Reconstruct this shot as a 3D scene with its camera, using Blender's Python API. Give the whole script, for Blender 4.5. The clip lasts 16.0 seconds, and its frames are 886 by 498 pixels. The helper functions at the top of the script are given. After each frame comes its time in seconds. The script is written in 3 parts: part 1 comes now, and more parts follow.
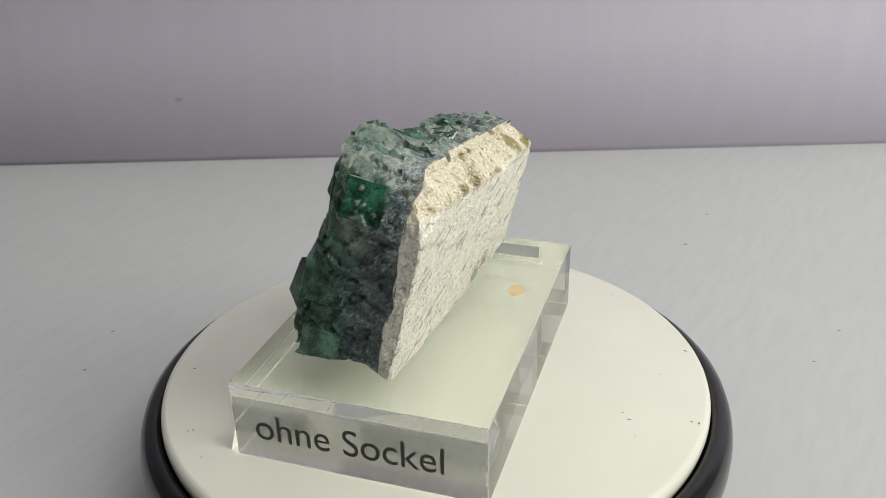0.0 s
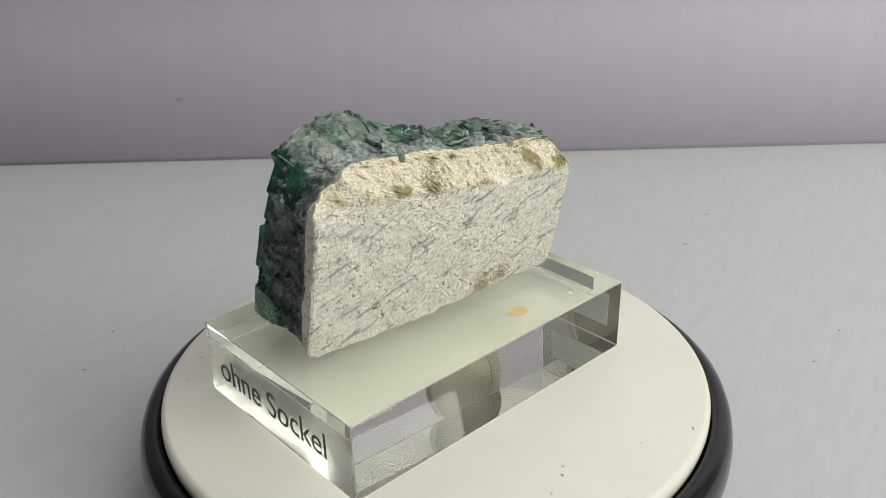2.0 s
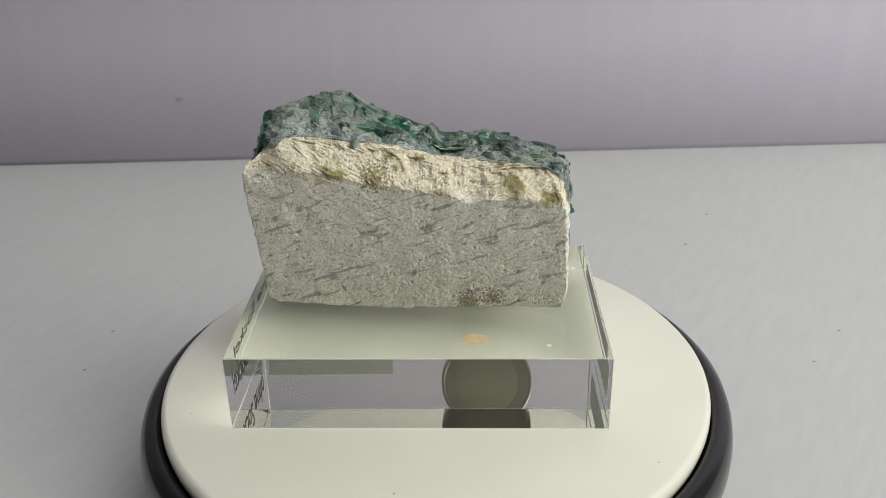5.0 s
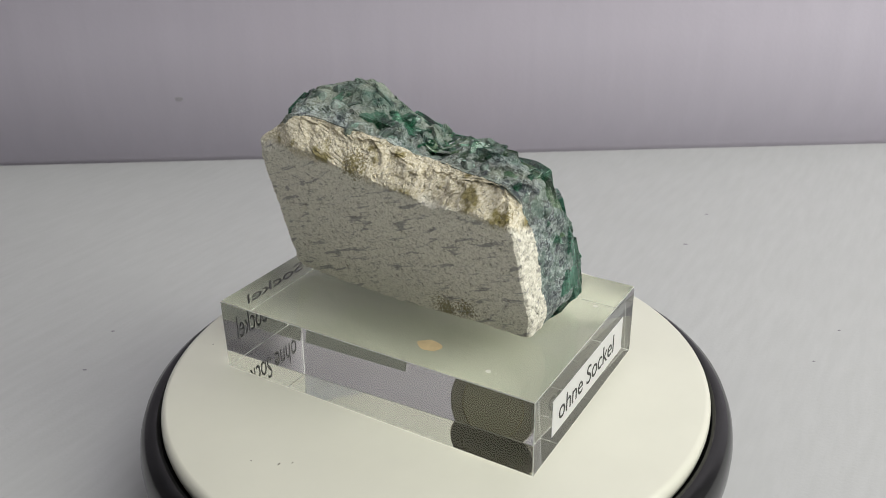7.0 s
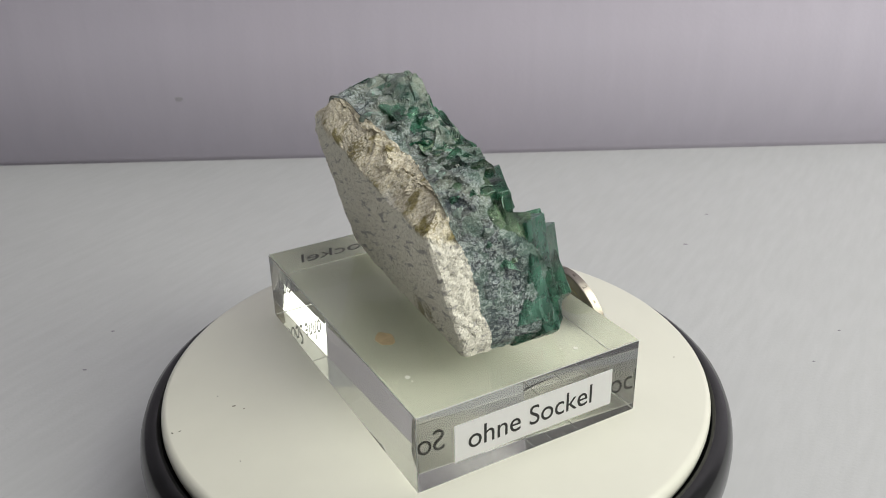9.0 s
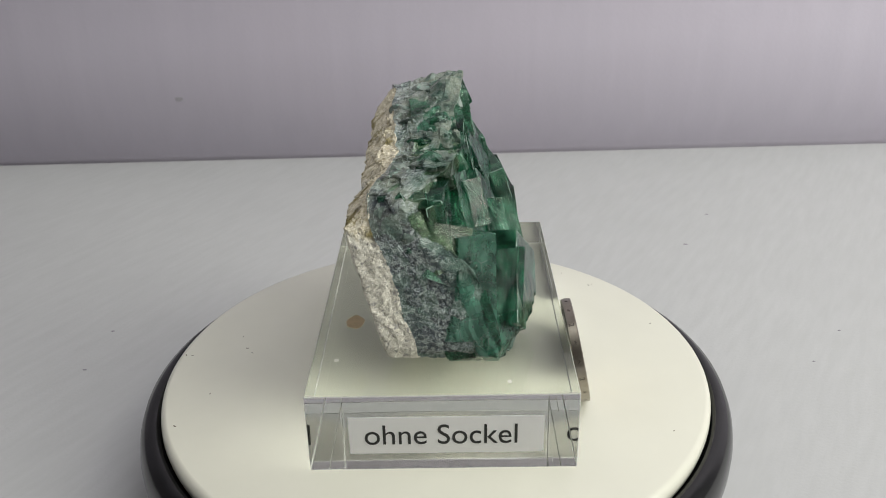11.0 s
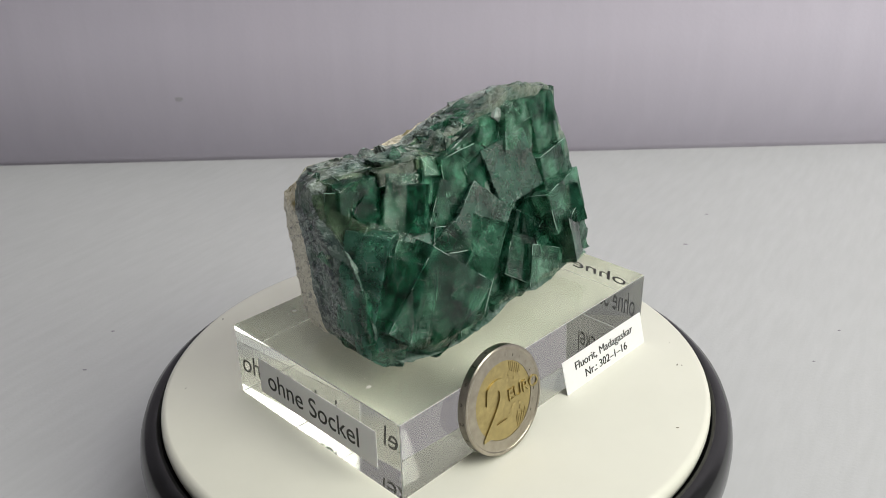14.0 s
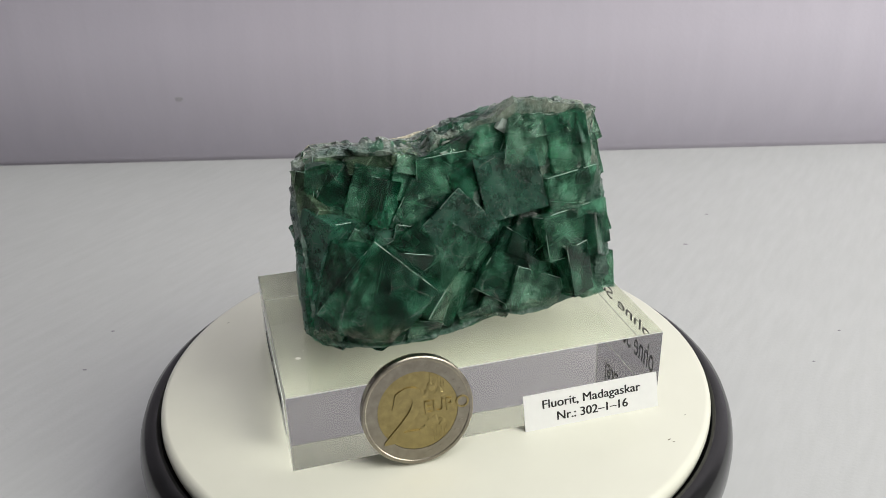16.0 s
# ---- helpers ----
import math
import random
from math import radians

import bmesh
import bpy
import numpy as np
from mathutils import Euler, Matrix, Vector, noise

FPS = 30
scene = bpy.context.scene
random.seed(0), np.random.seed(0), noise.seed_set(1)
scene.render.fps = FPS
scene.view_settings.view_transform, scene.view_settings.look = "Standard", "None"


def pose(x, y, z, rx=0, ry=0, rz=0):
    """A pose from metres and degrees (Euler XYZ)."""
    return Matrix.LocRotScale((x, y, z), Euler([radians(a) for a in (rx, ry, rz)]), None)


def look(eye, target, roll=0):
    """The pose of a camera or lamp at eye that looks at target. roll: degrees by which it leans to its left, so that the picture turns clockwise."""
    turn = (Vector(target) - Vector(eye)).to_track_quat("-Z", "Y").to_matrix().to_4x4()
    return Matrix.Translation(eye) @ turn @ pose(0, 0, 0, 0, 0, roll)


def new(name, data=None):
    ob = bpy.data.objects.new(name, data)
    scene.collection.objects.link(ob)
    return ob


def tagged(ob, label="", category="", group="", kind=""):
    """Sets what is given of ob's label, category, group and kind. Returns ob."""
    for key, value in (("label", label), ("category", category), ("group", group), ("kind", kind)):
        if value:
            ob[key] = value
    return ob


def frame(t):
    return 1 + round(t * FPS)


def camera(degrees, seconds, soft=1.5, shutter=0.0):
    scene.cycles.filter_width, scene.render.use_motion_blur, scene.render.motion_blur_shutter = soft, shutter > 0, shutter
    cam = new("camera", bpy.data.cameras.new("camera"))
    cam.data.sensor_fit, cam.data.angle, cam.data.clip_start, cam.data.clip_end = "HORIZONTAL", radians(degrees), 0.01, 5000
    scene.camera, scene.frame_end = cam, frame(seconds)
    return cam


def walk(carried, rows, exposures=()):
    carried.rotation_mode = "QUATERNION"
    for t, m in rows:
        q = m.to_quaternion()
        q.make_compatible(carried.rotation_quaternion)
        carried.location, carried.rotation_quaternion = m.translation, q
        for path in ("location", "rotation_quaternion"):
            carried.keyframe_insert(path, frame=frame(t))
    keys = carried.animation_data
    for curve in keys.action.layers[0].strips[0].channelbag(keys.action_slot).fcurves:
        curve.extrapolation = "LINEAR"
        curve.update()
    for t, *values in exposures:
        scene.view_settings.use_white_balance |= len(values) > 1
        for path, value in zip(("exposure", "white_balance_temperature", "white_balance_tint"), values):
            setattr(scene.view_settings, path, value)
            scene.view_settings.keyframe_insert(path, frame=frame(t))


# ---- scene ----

cam = camera(53.02, 16.0, soft=0.5)
cam.data.dof.use_dof = True
cam.data.dof.focus_distance = 0.225
cam.data.dof.aperture_fstop = 40.0
MM = 0.001
EYE = Vector((0.0, -0.2015, 0.1320))
PITCH, YAW = radians(25.82), radians(0.75)
AIM = EYE + Vector((math.sin(YAW) * math.cos(PITCH), math.cos(YAW) * math.cos(PITCH), -math.sin(PITCH)))
VIEW = look(EYE, AIM, -1.20)
walk(cam, [(0.0, VIEW), (16.0, VIEW)],
     [(0.0, -0.06), (1.5, -0.10), (3.0, -0.15), (4.2, -0.14), (7.0, -0.06), (9.0, -0.03), (11.5, 0.0), (14.5, 0.07), (15.5, 0.10), (16.0, 0.13)])

# ---- light ----
world = bpy.data.worlds.new("room_air")
scene.world = world
world.use_nodes = True
world.node_tree.nodes["Background"].inputs[0].default_value = (0.9, 0.93, 1.0, 1)
world.node_tree.nodes["Background"].inputs[1].default_value = 0.0


def area_lamp(name, eye, target, w, h, watts, colour):
    data = bpy.data.lights.new(name, "AREA")
    data.shape, data.size, data.size_y, data.energy, data.color = "RECTANGLE", w, h, watts, colour
    ob = new(name, data)
    ob.matrix_basis = look(eye, target)
    return ob


# one area lamp for the unseen source inferred to the right
key = area_lamp("right_key_light", (0.67, -0.30, 0.51), (0, 0, 0.03), 0.50, 0.70, 6.3, (0.985, 0.98, 0.885))
# overhead fill added to lift the dark sides; no such lamp is known
fill = area_lamp("overhead_fill", (0.42, -0.42, 1.45), (0.20, -0.05, 0), 1.0, 1.0, 9.6, (0.98, 0.985, 0.97))


def back_x(y, z):
    return 12.3 + 0.082 * y + 0.261 * (z - 42)


# ---- materials ----
def material(name, rough=0.5, metal=0.0, colour=(0.5, 0.5, 0.5)):
    m = bpy.data.materials.new(name)
    m.use_nodes = True
    b = m.node_tree.nodes["Principled BSDF"]
    b.inputs["Base Color"].default_value = (*colour, 1)
    b.inputs["Roughness"].default_value = rough
    b.inputs["Metallic"].default_value = metal
    return m, m.node_tree, b


def put(tree, kind, **values):
    n = tree.nodes.new(kind)
    for k, v in values.items():
        n.inputs[k.replace("_", " ")].default_value = v
    return n


def coords(tree, scale=(1, 1, 1), turn=(0, 0, 0)):
    """Object coordinates in millimetres."""
    tc = tree.nodes.new("ShaderNodeTexCoord")
    first, mp = tree.nodes.new("ShaderNodeMapping"), tree.nodes.new("ShaderNodeMapping")
    first.inputs["Rotation"].default_value = [radians(a) for a in turn]
    mp.inputs["Scale"].default_value = [1000 * s for s in scale]
    tree.links.new(tc.outputs["Object"], first.inputs["Vector"])
    tree.links.new(first.outputs["Vector"], mp.inputs["Vector"])
    return mp.outputs["Vector"]


def noise_tex(tree, vec, scale, detail=4.0, rough=0.55, distort=0.0):
    n = put(tree, "ShaderNodeTexNoise", Scale=scale, Detail=detail, Roughness=rough, Distortion=distort)
    tree.links.new(vec, n.inputs["Vector"])
    return n.outputs["Fac"]


def ramp(tree, fac, stops):
    r = tree.nodes.new("ShaderNodeValToRGB")
    while len(r.color_ramp.elements) < len(stops):
        r.color_ramp.elements.new(0.5)
    for e, (pos, c) in zip(r.color_ramp.elements, stops):
        e.position = pos
        e.color = (c, c, c, 1) if isinstance(c, (int, float)) else (*c, 1)
    tree.links.new(fac, r.inputs["Fac"])
    return r.outputs["Color"]


def mix(tree, fac, a, b, mode="MIX"):
    n = tree.nodes.new("ShaderNodeMix")
    n.data_type, n.blend_type = "RGBA", mode
    for sock, v in ((n.inputs[0], fac), (n.inputs[6], a), (n.inputs[7], b)):
        if isinstance(v, (int, float)):
            sock.default_value = v
        elif isinstance(v, tuple):
            sock.default_value = (*v, 1)
        else:
            tree.links.new(v, sock)
    return n.outputs[2]


def bump(tree, b, height, distance, strength=1.0):
    n = put(tree, "ShaderNodeBump", Strength=strength, Distance=distance * MM)
    tree.links.new(height, n.inputs["Height"])
    tree.links.new(n.outputs["Normal"], b.inputs["Normal"])
    return n


def plain(name, colour, rough, metal=0.0, vary=0.12, scale=0.6, relief=0.02):
    """A surface with slight blotches and fine relief; scale is per millimetre."""
    m, t, b = material(name, rough, metal, colour)
    v = coords(t)
    f = noise_tex(t, v, scale)
    g = noise_tex(t, v, scale * 0.08, 3)
    dark = tuple(c * (1 - vary) for c in colour)
    light = tuple(min(1, c * (1 + vary)) for c in colour)
    c = mix(t, ramp(t, f, [(0.3, 0.0), (0.7, 1.0)]), dark, light)
    c = mix(t, ramp(t, g, [(0.35, 0.0), (0.7, 0.5)]), c, dark)
    t.links.new(c, b.inputs["Base Color"])
    if relief:
        bump(t, b, f, relief)
    return m


def table_material():
    m, t, b = material("table_laminate", 0.55)
    v = coords(t, (1.0, 0.16, 1.0), (0, 0, 32))
    w = coords(t)
    streak = noise_tex(t, v, 0.30, 5, 0.6)
    blot = noise_tex(t, w, 0.012, 4)
    grain = noise_tex(t, w, 0.9, 3)
    c = mix(t, ramp(t, streak, [(0.35, 0.0), (0.65, 1.0)]), (0.522, 0.530, 0.535), (0.558, 0.565, 0.572))
    c = mix(t, ramp(t, blot, [(0.4, 0.0), (0.7, 0.25)]), c, (0.502, 0.510, 0.516))
    t.links.new(c, b.inputs["Base Color"])
    h = mix(t, 0.4, streak, grain)
    bump(t, b, h, 0.25, 0.6)
    return m


def wall_material():
    m, t, b = material("lilac_grey_wall_paper", 0.7)
    v = coords(t, (1.0, 1.0, 0.03))
    w = coords(t)
    streak = noise_tex(t, v, 0.10, 4, 0.6)
    blot = noise_tex(t, w, 0.006, 3)
    c = mix(t, ramp(t, streak, [(0.3, 0.0), (0.7, 1.0)]), (0.485, 0.455, 0.535), (0.51, 0.478, 0.56))
    c = mix(t, ramp(t, blot, [(0.4, 0.0), (0.7, 0.3)]), c, (0.53, 0.472, 0.553))
    t.links.new(c, b.inputs["Base Color"])
    bump(t, b, noise_tex(t, w, 0.5, 4), 0.12, 0.5)
    return m


def acrylic_material():
    m, t, b = material("clear_acrylic", 0.0, 0, (0.70, 0.72, 0.67))
    b.inputs["Transmission Weight"].default_value = 1.0
    b.inputs["IOR"].default_value = 1.49
    v = coords(t)
    scuff = noise_tex(t, v, 0.35, 6, 0.7)
    t.links.new(ramp(t, scuff, [(0.55, 0.0), (0.85, 0.05)]), b.inputs["Roughness"])
    return m


def matrix_material():
    m, t, b = material("chalky_white_matrix", 0.9)
    v = coords(t)
    lean = coords(t, (1.0, 0.17, 1.1), (-24, 0, 0))
    grain = noise_tex(t, v, 1.9, 5, 0.65)
    blot = noise_tex(t, v, 0.10, 4, 0.6)
    streak = noise_tex(t, lean, 0.50, 4, 0.65, 0.4)
    fine = noise_tex(t, lean, 1.5, 4, 0.65)
    c = mix(t, ramp(t, grain, [(0.34, 0.0), (0.56, 1.0)]), (0.63, 0.60, 0.50), (0.90, 0.875, 0.77))
    c = mix(t, ramp(t, streak, [(0.565, 0.0), (0.63, 0.7)]), c, (0.27, 0.26, 0.255))
    c = mix(t, ramp(t, fine, [(0.58, 0.0), (0.66, 0.55)]), c, (0.33, 0.31, 0.29))
    # ochre crust along the upper edge, by the ramp of height with a ragged border
    sep = t.nodes.new("ShaderNodeSeparateXYZ")
    t.links.new(v, sep.inputs[0])
    y, z = sep.outputs[1], sep.outputs[2]
    a = t.nodes.new("ShaderNodeMath")
    a.operation = "MULTIPLY_ADD"
    a.inputs[1].default_value = 0.11
    t.links.new(y, a.inputs[0])
    t.links.new(z, a.inputs[2])
    d = t.nodes.new("ShaderNodeMath")
    d.operation = "MULTIPLY_ADD"
    d.inputs[1].default_value = 9.0
    t.links.new(blot, d.inputs[0])
    t.links.new(a.outputs[0], d.inputs[2])
    mr = t.nodes.new("ShaderNodeMapRange")
    mr.inputs[1].default_value, mr.inputs[2].default_value = 60.3, 61.8
    t.links.new(d.outputs[0], mr.inputs[0])
    crust = mix(t, ramp(t, grain, [(0.40, 0.0), (0.6, 1.0)]), (0.60, 0.53, 0.36), (0.86, 0.81, 0.68))
    moss = noise_tex(t, v, 0.16, 3)
    crust = mix(t, ramp(t, moss, [(0.56, 0.0), (0.65, 0.85)]), crust, (0.24, 0.20, 0.06))
    c = mix(t, mr.outputs[0], c, crust)
    for sy, sz, sr in ((-12, 60, 3.4), (28.8, 56.8, 2.4), (9, 24.2, 3.4), (4, 60.5, 1.6), (-19, 64, 1.8), (15, 26, 2.6)):
        far = t.nodes.new("ShaderNodeVectorMath")
        far.operation = "DISTANCE"
        far.inputs[1].default_value = (back_x(sy, sz) - 1, sy, sz)
        t.links.new(v, far.inputs[0])
        ragged = t.nodes.new("ShaderNodeMath")
        ragged.operation = "MULTIPLY_ADD"
        ragged.inputs[1].default_value = 16.0
        t.links.new(grain, ragged.inputs[0])
        t.links.new(far.outputs["Value"], ragged.inputs[2])
        m2 = t.nodes.new("ShaderNodeMapRange")
        m2.inputs[1].default_value, m2.inputs[2].default_value, m2.inputs[3].default_value, m2.inputs[4].default_value = sr + 6.2, sr + 8.6, 0.8, 0.0
        t.links.new(ragged.outputs[0], m2.inputs[0])
        c = mix(t, m2.outputs[0], c, (0.20, 0.165, 0.045))
    # dark in the hollows of the relief: pit colour with shade painted in
    pits = noise_tex(t, v, 0.55, 2)
    c = mix(t, ramp(t, pits, [(0.24, 0.7), (0.30, 0.0)]), c, (0.20, 0.17, 0.12))
    pores = noise_tex(t, v, 1.25, 3, 0.6)
    c = mix(t, ramp(t, pores, [(0.30, 0.75), (0.41, 0.0)]), c, (0.30, 0.27, 0.22))
    t.links.new(c, b.inputs["Base Color"])
    h = mix(t, 0.5, mix(t, 0.5, grain, ramp(t, pores, [(0.28, 0.0), (0.44, 1.0)])), ramp(t, pits, [(0.25, 0.0), (0.42, 1.0)]))
    bump(t, b, h, 0.75, 1.0)
    return m


def crystal_material(name, deep, pale, frost, clear, dull=0.0, rough_skin=0.07, low=0.22):
    """Translucent cubic fluorite: tinted glass with cloudy, frosted and chipped places."""
    m, t, b = material(name, 0.12)
    v = coords(t)
    info = t.nodes.new("ShaderNodeObjectInfo")
    big = noise_tex(t, v, 0.10, 4, 0.6, 0.3)
    cloud = noise_tex(t, v, 0.40, 5, 0.65)
    chips = noise_tex(t, v, 1.5, 5, 0.75)
    c = mix(t, ramp(t, big, [(0.42, 0.0), (0.70, 1.0)]), deep, pale)
    # per-crystal tone: differing facet reflections put into the colour at random
    c = mix(t, ramp(t, info.outputs["Random"], [(0.0, 0.0), (0.4, 0.0), (1.0, 0.5)]), c, pale)
    c = mix(t, ramp(t, info.outputs["Random"], [(0.0, 0.95), (0.30, 0.0)]), c, tuple(low * k for k in deep))
    veil = noise_tex(t, v, 0.16, 6, 0.62, 0.25)
    c = mix(t, ramp(t, veil, [(0.36, 0.9), (0.54, 0.0)]), c, tuple(0.18 * k for k in deep))
    dust = noise_tex(t, v, 2.9, 2, 0.5)
    skin = noise_tex(t, v, 0.22, 3, 0.6)
    c = mix(t, ramp(t, dust, [(0.665, 0.0), (0.70, 0.7)]), c, frost)
    c = mix(t, ramp(t, chips, [(0.67, 0.0), (0.73, 0.7)]), c, frost)
    # hairline seams between grown-together crystals
    bent = t.nodes.new("ShaderNodeVectorMath")
    bent.operation = "MULTIPLY_ADD"
    wander = put(t, "ShaderNodeTexNoise", Scale=0.25, Detail=3.0)
    t.links.new(v, wander.inputs["Vector"])
    bent.inputs[1].default_value = (1.0, 1.0, 1.0)
    t.links.new(wander.outputs["Color"], bent.inputs[0])
    t.links.new(v, bent.inputs[2])
    seams = put(t, "ShaderNodeTexVoronoi", Scale=0.13)
    seams.feature = "DISTANCE_TO_EDGE"
    t.links.new(bent.outputs[0], seams.inputs["Vector"])
    hair = ramp(t, seams.outputs["Distance"], [(0.0, 0.6), (0.016, 0.0)])
    hair = mix(t, ramp(t, skin, [(0.45, 0.0), (0.55, 1.0)]), (0.0, 0.0, 0.0), hair)
    c = mix(t, hair, c, frost)
    t.links.new(c, b.inputs["Base Color"])
    t.links.new(ramp(t, cloud, [(0.40, 0.05 + dull), (0.75, 0.22 + dull)]), b.inputs["Roughness"])
    solid = mix(t, ramp(t, chips, [(0.62, 0.0), (0.70, 0.8)]), ramp(t, skin, [(0.46, clear), (0.70, clear * 0.7)]), (0.0, 0.0, 0.0))
    t.links.new(solid, b.inputs["Transmission Weight"])
    b.inputs["IOR"].default_value = 1.434
    bump(t, b, mix(t, 0.5, cloud, chips), rough_skin, 0.6)
    return m


def body_material():
    """Broken fluorite: slate grey next to the matrix, deep green towards the crystal face, with pale cleavage flakes."""
    m, t, b = material("broken_fluorite", 0.3)
    v = coords(t)
    sep = t.nodes.new("ShaderNodeSeparateXYZ")
    t.links.new(v, sep.inputs[0])
    lean = t.nodes.new("ShaderNodeMath")
    lean.operation = "MULTIPLY_ADD"
    lean.inputs[1].default_value = -0.256
    t.links.new(sep.outputs[2], lean.inputs[0])
    t.links.new(sep.outputs[0], lean.inputs[2])
    big = noise_tex(t, v, 0.12, 4, 0.6, 0.4)
    wob = t.nodes.new("ShaderNodeMath")
    wob.operation = "MULTIPLY_ADD"
    wob.inputs[1].default_value = 14.0
    t.links.new(big, wob.inputs[0])
    t.links.new(lean.outputs[0], wob.inputs[2])
    zone = t.nodes.new("ShaderNodeMapRange")
    zone.inputs[1].default_value, zone.inputs[2].default_value = -13.0, -4.0
    t.links.new(wob.outputs[0], zone.inputs[0])
    streaks = noise_tex(t, coords(t, (0.25, 1.0, 1.0), (0, 14, 0)), 1.1, 5, 0.65)
    cloud = noise_tex(t, v, 0.5, 5, 0.65)
    chips = noise_tex(t, v, 1.3, 6, 0.75, 0.5)
    cells = put(t, "ShaderNodeTexVoronoi", Scale=0.26)
    warp = t.nodes.new("ShaderNodeVectorMath")
    warp.operation = "MULTIPLY_ADD"
    wn = put(t, "ShaderNodeTexNoise", Scale=0.5, Detail=3.0)
    t.links.new(v, wn.inputs["Vector"])
    warp.inputs[1].default_value = (3.0, 3.0, 3.0)
    t.links.new(wn.outputs["Color"], warp.inputs[0])
    t.links.new(v, warp.inputs[2])
    t.links.new(warp.outputs[0], cells.inputs["Vector"])
    slate = mix(t, ramp(t, streaks, [(0.32, 0.0), (0.68, 1.0)]), (0.018, 0.024, 0.032), (0.085, 0.108, 0.122))
    green = mix(t, ramp(t, cloud, [(0.35, 0.0), (0.7, 1.0)]), (0.008, 0.042, 0.027), (0.05, 0.14, 0.094))
    c = mix(t, zone.outputs[0], green, slate)
    frosty = mix(t, ramp(t, noise_tex(t, v, 0.09, 3), [(0.42, 0.0), (0.6, 1.0)]), ramp(t, chips, [(0.62, 0.0), (0.70, 0.6)]), ramp(t, chips, [(0.50, 0.0), (0.56, 0.85)]))
    gate = t.nodes.new("ShaderNodeMath")
    gate.operation = "MULTIPLY_ADD"
    gate.inputs[1].default_value, gate.inputs[2].default_value = 0.8, 0.2
    t.links.new(zone.outputs[0], gate.inputs[0])
    # frost thinned at the -y end, partly putting that end's shade into colour
    far_end = t.nodes.new("ShaderNodeMapRange")
    for k, value in enumerate((-37.0, -30.0, 0.3, 1.0)):
        far_end.inputs[k + 1].default_value = value
    t.links.new(sep.outputs[1], far_end.inputs[0])
    near_end = t.nodes.new("ShaderNodeMath")
    near_end.operation = "MULTIPLY"
    upper = t.nodes.new("ShaderNodeMapRange")
    upper.inputs[1].default_value, upper.inputs[2].default_value = 50.0, 60.0
    t.links.new(sep.outputs[2], upper.inputs[0])
    pale_there = t.nodes.new("ShaderNodeMath")
    pale_there.operation = "MAXIMUM"
    t.links.new(far_end.outputs[0], pale_there.inputs[0])
    t.links.new(upper.outputs[0], pale_there.inputs[1])
    t.links.new(pale_there.outputs[0], near_end.inputs[0])
    t.links.new(gate.outputs[0], near_end.inputs[1])
    c = mix(t, mix(t, far_end.outputs[0], (0.0, 0.0, 0.0), ramp(t, cells.outputs["Color"], [(0.35, 0.0), (0.75, 0.7)])), c, (0.14, 0.22, 0.18))
    frosty = mix(t, near_end.outputs[0], (0.0, 0.0, 0.0), frosty)
    c = mix(t, mix(t, upper.outputs[0], (0.0, 0.0, 0.0), ramp(t, big, [(0.40, 0.0), (0.60, 0.65)])), c, (0.37, 0.40, 0.32))
    c = mix(t, frosty, c, (0.54, 0.61, 0.62))
    flakes = noise_tex(t, coords(t, (1.0, 0.5, 1.2), (20, 10, 40)), 0.55, 6, 0.72, 1.2)
    c = mix(t, mix(t, near_end.outputs[0], (0.0, 0.0, 0.0), ramp(t, flakes, [(0.53, 0.0), (0.56, 0.85), (0.61, 0.25)])), c, (0.52, 0.60, 0.56))
    c = mix(t, ramp(t, cloud, [(0.25, 0.85), (0.36, 0.0)]), c, (0.008, 0.014, 0.014))
    t.links.new(c, b.inputs["Base Color"])
    t.links.new(ramp(t, cloud, [(0.3, 0.12), (0.7, 0.5)]), b.inputs["Roughness"])
    b.inputs["IOR"].default_value = 1.434
    b.inputs["Coat Weight"].default_value = 0.25
    b.inputs["Coat Roughness"].default_value = 0.12
    bump(t, b, mix(t, 0.4, streaks, chips), 0.9, 0.9)
    return m


TABLE = table_material()
WALL = wall_material()
ACRYLIC = acrylic_material()
FILM, _, _b = material("matt_clear_film", 0.22, 0, (0.80, 0.80, 0.79))
_b.inputs["Transmission Weight"].default_value = 1.0
_b.inputs["IOR"].default_value = 1.25
SAWN, _, _b = material("ground_acrylic_edge", 0.5, 0, (0.85, 0.86, 0.83))
_b.inputs["Transmission Weight"].default_value = 0.5
MATRIX = matrix_material()
DEEP = crystal_material("deep_green_fluorite", (0.036, 0.27, 0.155), (0.17, 0.53, 0.33), (0.74, 0.82, 0.78), 0.94, 0.0, 0.10)
CRYSTAL = crystal_material("green_fluorite", (0.048, 0.37, 0.205), (0.16, 0.59, 0.36), (0.74, 0.82, 0.78), 0.94, 0.0, 0.10)
ETCHED = crystal_material("etched_grey_green_fluorite", (0.065, 0.32, 0.205), (0.17, 0.44, 0.32), (0.66, 0.74, 0.71), 0.82, 0.18, 0.30, 0.5)
# mid green, lightened so that the glow inside upper crystals sits in the colour
MIDDLE = crystal_material("mid_green_fluorite", (0.115, 0.53, 0.31), (0.28, 0.69, 0.46), (0.78, 0.86, 0.82), 0.92, 0.0, 0.12, 0.5)
PALE = crystal_material("pale_green_fluorite", (0.23, 0.63, 0.41), (0.41, 0.77, 0.56), (0.85, 0.92, 0.88), 0.88, 0.02, 0.16, 0.5)
SHARD = crystal_material("broken_pale_fluorite", (0.34, 0.48, 0.41), (0.64, 0.72, 0.67), (0.88, 0.91, 0.89), 0.55, 0.04, 0.5, 0.6)
